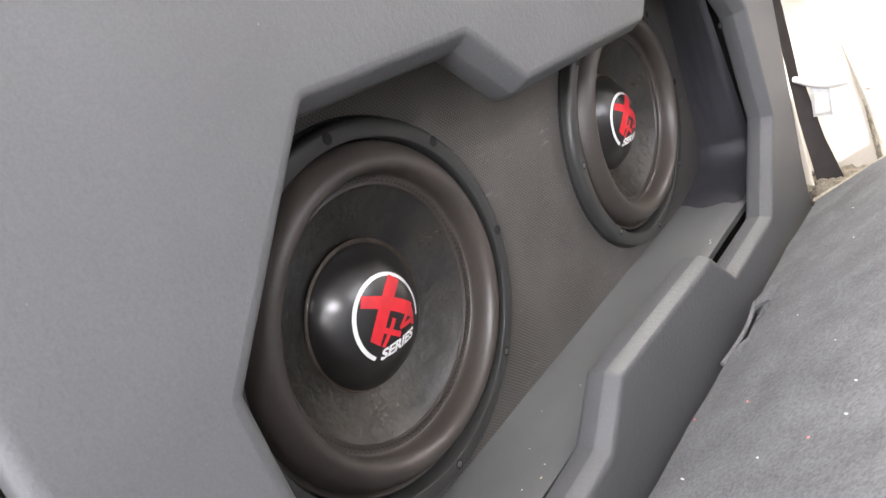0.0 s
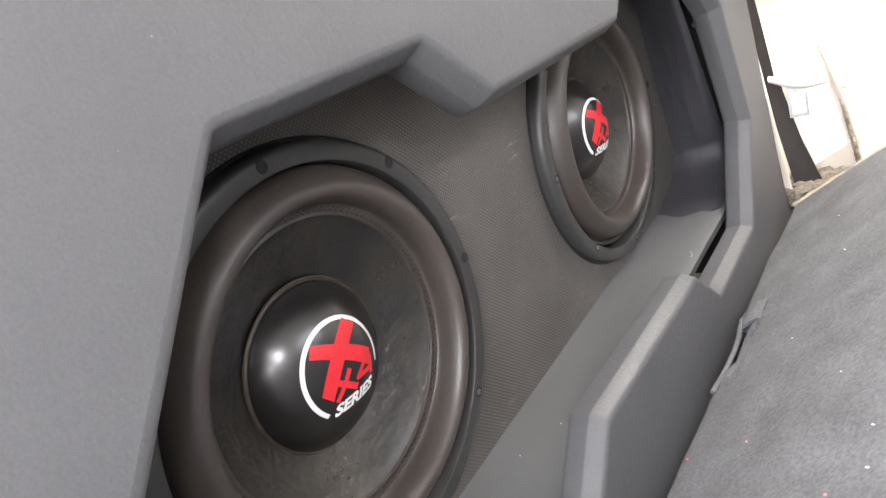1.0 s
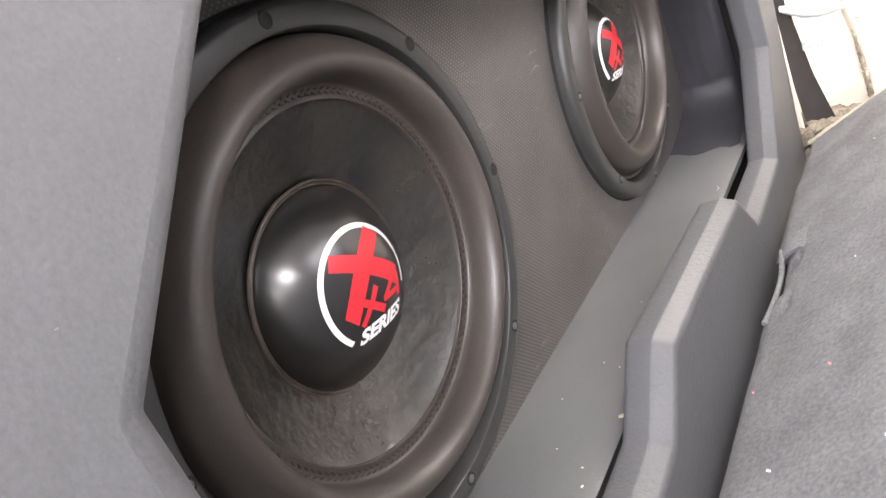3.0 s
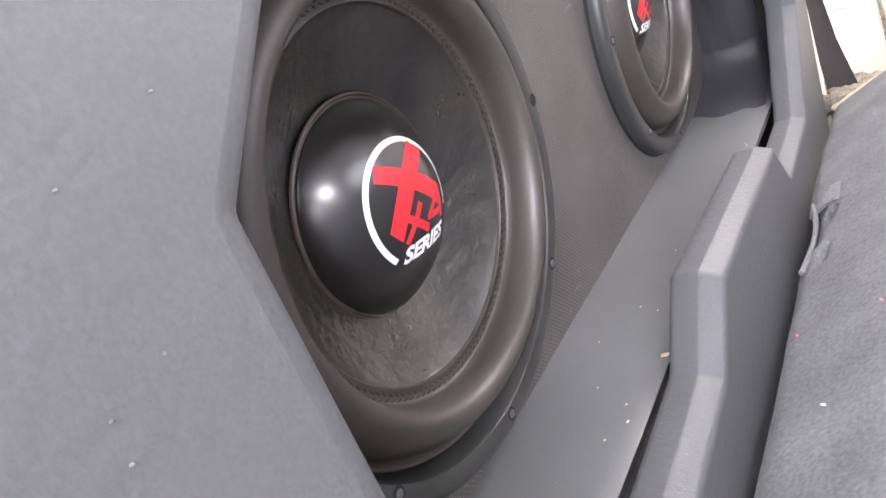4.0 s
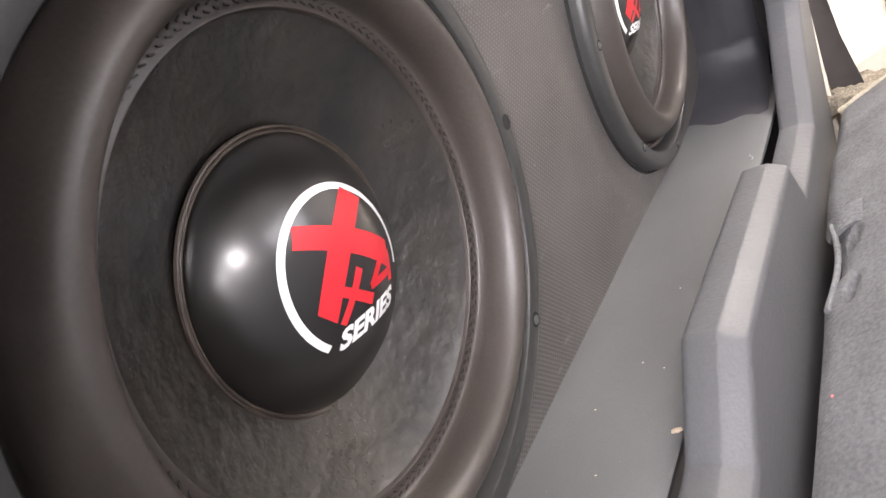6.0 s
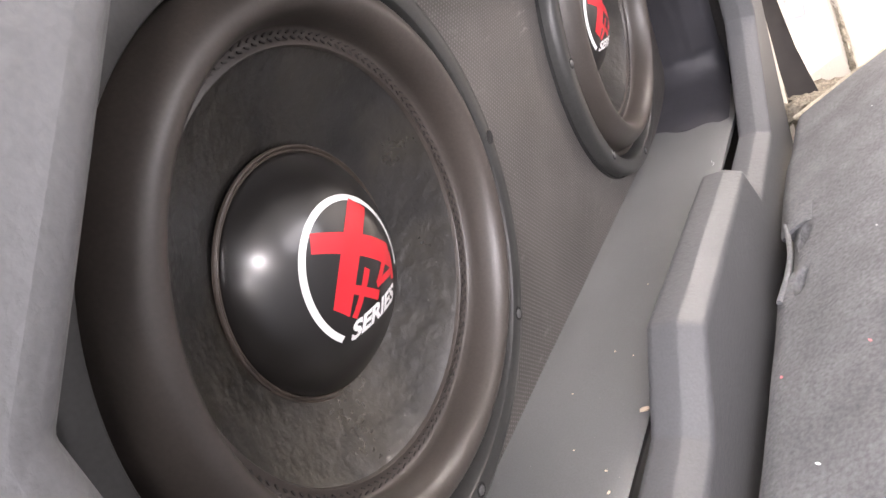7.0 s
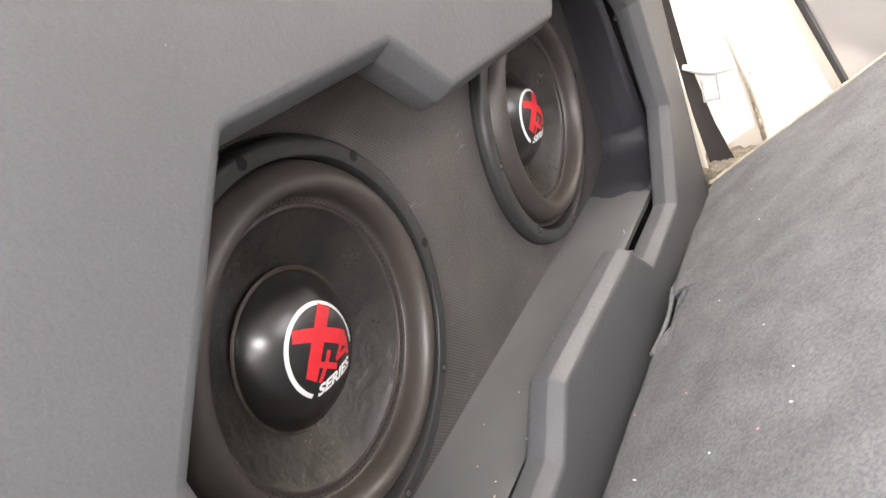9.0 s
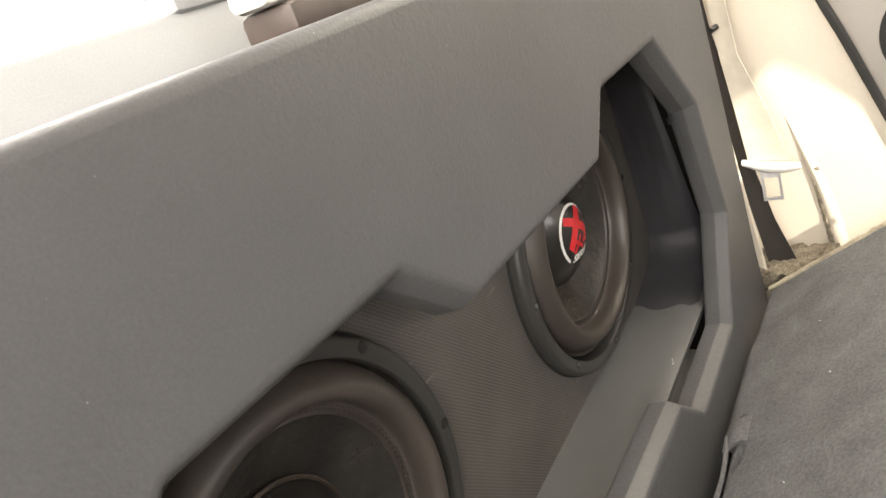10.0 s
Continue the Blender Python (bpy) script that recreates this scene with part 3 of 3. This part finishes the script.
# ---- shell of the cab; all but the rear wall is unseen, added to shape light ----
tagged(part("wall_rear", box(-0.95, 1.0, 0.06, 0.09, -0.6, 0.338, bevel=0.004), GREYTRIM), "light grey lower rear wall of the cab", "wall", kind="structure")
tagged(part("wall_rear_top", box(-0.95, 1.0, 0.06, 0.09, 0.76, 0.95), GREYTRIM), "light grey rear header of the cab", "wall", kind="structure")
tagged(part("ceiling", box(-0.98, 1.0, -1.54, 0.09, 0.95, 0.98), CABLINER), "pale cloth headliner", "ceiling", kind="structure")
tagged(part("floor", box(-0.95, 1.0, -1.5, 0.06, -0.64, -0.60), CARPET), "tan carpet floor", "floor", kind="structure")
# unseen front pieces; their opening limits where the sun falls
for name, b in (("wall_front", (-0.98, 1.0, -1.54, -1.5, -0.64, 0.40)), ("wall_front_top", (-0.98, 1.0, -1.54, -1.5, 0.93, 0.95)), ("wall_front_sun_block", (-0.98, -0.19, -1.54, -1.5, 0.40, 0.93)), ("wall_front_pillar", (0.80, 1.0, -1.54, -1.5, 0.40, 0.93))):
    tagged(part(name, box(*b), CABLINER), "unseen front wall piece placed to shape the sunlight", "wall", kind="structure")
# unseen near pieces; the opening is set so no sun reaches the panel
for name, b in (("wall_near", (-0.98, -0.95, -1.5, -0.98, -0.64, 0.95)), ("wall_near_header", (-0.98, -0.95, -0.98, -0.02, 0.76, 0.95)), ("wall_near_rear", (-0.98, -0.95, -0.02, 0.09, -0.64, 0.95)), ("wall_near_sill", (-0.98, -0.95, -0.98, -0.02, -0.64, -0.30))):
    tagged(part(name, box(*b), CABLINER), "unseen near side wall placed to keep sun off the panel", "wall", kind="structure")
# unseen slanted board, added to cast the slanting shade edge on the side trim
slant = bmesh.new()
slant_rows = [[slant.verts.new((x, y, z)) for x, z in ((-0.052, 0.929), (0.230, 0.401), (0.480, 0.401), (0.198, 0.929))] for y in (-1.535, -1.505)]
slant.faces.new(slant_rows[0]), slant.faces.new(slant_rows[1])
for i in range(4):
    slant.faces.new((slant_rows[0][i], slant_rows[0][i - 1], slant_rows[1][i - 1], slant_rows[1][i]))
tagged(part("sun_block_slant", slant, CABLINER, None, "", False), "unseen slanted board casting the shade edge on the side trim", "wall", kind="structure")
tagged(part("wall_far", box(0.97, 1.0, -1.5, 0.09, -0.64, 0.95), CABLINER), "unseen far side wall closing the cab", "wall", kind="structure")
# unseen block in the front seats' place, added to stop low light
tagged(part("front_seats_light_block", box(-0.62, 0.44, -0.74, -0.62, -0.60, 0.26, bevel=0.03), FABRIC), "unseen block in place of the front seats, stopping light", "wall", kind="structure")
# unseen box added so the cap's highlight lamp hangs from something
lamp_box = box(-0.94, -0.74, -1.46, -1.28, 0.930, 0.952, bevel=0.008)
tagged(part("highlight_lamp_box", lamp_box, PLASTIC), "unseen pale box added above the highlight lamp", "lamp", kind="structure")

# ---- rear window ----
window = tagged(empty("window_1", 0.0, 0.075, 0.338), "rear cab window washed out by daylight", "window", kind="structure")
under(part("window_post", box(0.134, 0.420, 0.054, 0.086, 0.336, 0.762, bevel=0.006), GREYTRIM), window)
for x0, x1 in ((-0.94, 0.132), (0.422, 0.96)):
    pane = under(part("pane", box(x0, x1, 0.072, 0.076, 0.339, 0.759), GLASS), window)
    pane.visible_shadow = False

# glowing board added outside so the rear window burns out to white
daylight_glow = bpy.data.materials.new("glowing_daylight")
daylight_glow.use_nodes = True
daylight_glow.node_tree.nodes["Principled BSDF"].inputs["Base Color"].default_value = (0.8, 0.8, 0.8, 1)
daylight_glow.node_tree.nodes["Principled BSDF"].inputs["Emission Color"].default_value = (1.0, 0.99, 0.97, 1)
daylight_glow.node_tree.nodes["Principled BSDF"].inputs["Emission Strength"].default_value = 1.6
tagged(part("backdrop", box(-1.6, 2.6, 1.6, 1.65, -0.2, 1.6), daylight_glow), "glowing board in place of overexposed daylight outside the rear window", "backdrop", kind="structure")

# unidentified small thing, built as a pale bar over a dark brown block
latch = tagged(empty("white_piece", 0.195, 0.0, 0.297), "unidentified white piece on a dark brown base behind the panel", "latch")
under(part("piece_base", box(0.150, 0.262, -0.022, 0.026, 0.2972, 0.321, bevel=0.006), material("dark_brown_plastic", (0.06, 0.045, 0.04), 0.5, spots=(40, 0.2))), latch)
under(part("piece_bar", box(0.140, 0.236, -0.014, 0.020, 0.3212, 0.336, bevel=0.006), PLASTIC), latch)["label"] = "off-white plastic bar"

# ---- belts and trim at the far side ----
strip_rows = []
for j in range(21):
    z = 0.30 - 0.62 * j / 20
    y = -0.1075 + (0.09 if z < 0 else 0.06) * z
    strip_rows.append([(0.7785, y + 0.018, z), (0.7785, y + 0.004, z), (0.7792, y + 0.001, z), (0.7810, y, z), (0.7840, y + 0.002, z), (0.7850, y + 0.018, z)])
tagged(part("trim_strip", sheet(strip_rows, 0.0015), BEIGE), "narrow beige trim strip beside the panel edge", "trim", kind="structure")
tagged(part("trim_bolt", tube([(0.774, -0.112, 0.128), (0.783, -0.118, 0.130)], 0.004, 10), SEAL), "small black bolt in the trim strip", "bolt")


def strap(points, thickness):
    """Webbing between a left and a right edge, given as pairs from top to bottom."""
    rows = []
    for (a, b), (c, d) in zip(points, points[1:]):
        for k in range(8):
            t = k / 8
            p, q = Vector(a).lerp(Vector(c), t), Vector(b).lerp(Vector(d), t)
            rows.append([p.lerp(q, i / 6) + Vector((0.002 * math.sin(math.pi * i / 6), 0, 0)) for i in range(7)])
    p, q = (Vector(v) for v in points[-1])
    rows.append([p.lerp(q, i / 6) for i in range(7)])
    return sheet(rows, thickness)


LAP = ((0.200, -0.097, -0.100), (0.130, -0.099, -0.105), (0.060, -0.102, -0.115), (0.0, -0.104, -0.122), (-0.085, -0.110, -0.132), (-0.160, -0.120, -0.147), (-0.225, -0.129, -0.166), (-0.300, -0.135, -0.174))
tagged(part("lap_belt", strap([((0.800, a, z), (0.803, b, z)) for z, a, b in LAP], 0.0015), DARKBELT), "dark brown seat belt webbing hanging behind the panel", "seat belt")
shoulder = tagged(empty("shoulder_belt", 0.785, -0.15, -0.06), "beige seat belt with pale latch plate hanging in sunlight", "seat belt")
under(part("webbing", strap([((0.800, -0.100, 0.34), (0.800, -0.118, 0.34)), ((0.792, -0.113, 0.087), (0.790, -0.136, 0.087)), ((0.787, -0.122, 0.008), (0.785, -0.162, 0.008)), ((0.784, -0.128, -0.058), (0.782, -0.180, -0.064))], 0.0015), BELT), shoulder)
lp_rows = []
for j in range(13):
    t = j / 12
    y = -0.121 - 0.071 * t
    h = 0.0085 * (math.sin(math.pi * min(max(t, 0.04), 0.96)) ** 0.35)
    zc = -0.060 - 0.014 * t - 0.004 * math.sin(math.pi * t)
    lp_rows.append([(0.780 - 0.007 * math.cos(a), y, zc + h * math.sin(a)) for a in (2 * math.pi * k / 12 for k in range(13))])
plate = under(part("latch_plate", sheet(lp_rows, 0.0), PLASTIC, angle=60), shoulder)
plate["label"] = "off-white plastic latch plate"


def tongue():
    """Steel tongue with a rectangular slot."""
    bm = bmesh.new()
    for y0, y1, z0, z1 in ((-0.1445, -0.141, -0.120, -0.070), (-0.166, -0.1625, -0.120, -0.070), (-0.1625, -0.1445, -0.120, -0.1155), (-0.1625, -0.1445, -0.086, -0.070)):
        box(0.7785, 0.7810, y0, y1, z0, z1, bm)
    return bm


tng = part("tongue", tongue(), STEEL, None, "steel buckle tongue with a slot")
under(tng, shoulder)


def rib():
    rows = []
    for j in range(25):
        t = j / 24
        z = -0.02 - 0.24 * t
        y = -0.170 - 0.050 * math.sin(t * math.pi / 2)
        rows.append([(0.849 - 0.008 * min(1.0, 2.5 * t) * math.sin(math.pi * i / 6), y - 0.013 * (i / 6 - 0.5) * (1 + t) * min(1.0, 0.1 + 2.5 * t), z) for i in range(7)])
    return sheet(rows, -0.004)


tagged(part("trim_rib", rib(), BEIGE), "raised beige moulding on the side trim", "trim", kind="structure")
tagged(part("carpet_edge", sheet([[(0.76 + 0.09 * i / 20, -0.12 - 0.10 * j / 12, -0.228 + 0.010 * noise.noise((i * 0.9, j * 0.9, 0)) + 0.006 * noise.noise((i * 3.1, j * 3.1, 1))) for i in range(21)] for j in range(13)], -0.02), CARPET), "tan carpet tuft below the belts", "carpet", kind="structure")
fuzz_rows = []
for j in range(40):
    t = j / 39
    fuzz_rows.append([(0.8465 - 0.004 * math.sin(math.pi * i / 6) - 0.002 * noise.noise((i * 1.7, j * 1.3, 2)), -0.192 - 0.014 * t - 0.013 * i / 6 + 0.0025 * noise.noise((0, j * 0.9, 5 + i)), -0.105 - 0.12 * t) for i in range(7)])
tagged(part("carpet_tuft", sheet(fuzz_rows, -0.003), CARPET), "frayed tan carpet strip beside the belt", "carpet")
grille = lathe([(0.0, -0.004), (0.040, -0.004), (0.046, -0.002), (0.048, 0.004)], 40)
for v in grille.verts:
    v.co = Vector((0.884 + v.co.y, -0.335 + v.co.x * 1.0, 0.045 + v.co.z * 1.25))
tagged(part("door_grille", grille, SEAL), "dark oval speaker grille on the door card", "grille")

# ---- small things ----
tagged(part("cable", tube([(-0.06 + 0.13 * i / 12, -0.0925 + 0.001 * math.sin(i), -0.184 + 0.002 * math.sin(i * 0.8)) for i in range(13)], 0.003), material("orange_cable", (0.45, 0.16, 0.05), 0.5, spots=(60, 0.2))), "orange cable in the gap under the panel", "cable")


def speck(name, place, size, mat, label, cat, group, stretch=1.6):
    bm = bmesh.new()
    bmesh.ops.create_icosphere(bm, subdivisions=1, radius=1)
    for v in bm.verts:
        v.co *= 1 + 0.3 * noise.noise(v.co * 2.1 + Vector(place) * 50)
    ob = part(name, bm, mat, None, "", False)
    ob.matrix_world = pose(*place, 0, 0, random.uniform(0, 180)) @ Matrix.Diagonal((size * stretch, size, size * 0.6, 1))
    return tagged(ob, label, cat, group)


for x, y, size in ((0.439, -0.238, 0.0011), (0.079, -0.170, 0.0016), (0.093, -0.287, 0.0012), (0.075, -0.232, 0.0013), (0.132, -0.287, 0.0010), (0.30, -0.21, 0.0009), (0.21, -0.26, 0.0009), (0.55, -0.22, 0.0009)):
    speck("lint_speck", (x, y, seat_z(x, y) + 0.0020), size * 0.65, LINT, "white lint speck on the charcoal seat cloth", "lint", "lint on the seat")
for x, y in ((0.164, -0.199), (0.079, -0.266), (0.170, -0.147)):
    speck("fluff_speck", (x, y, seat_z(x, y) + 0.0025), 0.0010, PINK, "tiny pink fluff on the charcoal seat cloth", "lint", "lint on the seat")
for x, z, size in ((-0.191, 0.104, 0.0007), (-0.215, 0.096, 0.0006), (-0.227, 0.061, 0.0006), (-0.228, 0.053, 0.0008)):
    speck("dust_speck", (x, FRONT_Y + LEAN_Z * z - 0.0003, z), size * 0.8, DUSTY, "pale dust speck on the vinyl panel", "dust", "dust on the panel", 1.1)
for x, y, size in ((0.150, -0.062, 0.0005), (0.060, -0.045, 0.0005), (0.110, -0.030, 0.0005), (0.240, -0.055, 0.0005), (0.205, -0.072, 0.0006), (0.097, -0.0795, 0.0021), (0.031, -0.073, 0.0009), (0.155, -0.048, 0.0006), (0.046, -0.068, 0.0007), (0.014, -0.064, 0.0006)):
    speck("crumb", (x, y, LEDGE_Z + 0.0008), size, CRUMB, "pale crumb lying on the grey ledge", "crumb", "crumbs on the ledge")
tagged(part("lint_thread", tube([(0.456 + 0.012 * i / 9, -0.079 - 0.002 * math.sin(i * 0.6), LEDGE_Z + 0.0012 + 0.001 * math.sin(i * 0.7) ** 2) for i in range(10)], 0.00018, 5), LINT), "white thread of lint on the ledge", "lint")
tagged(part("wire_clip", tube([(0.640, -0.076, 0.062), (0.632, -0.080, 0.061), (0.624, -0.083, 0.066), (0.616, -0.085, 0.064)], 0.0022, 8), SEAL), "small black wire clip beside the padded wall", "clip")
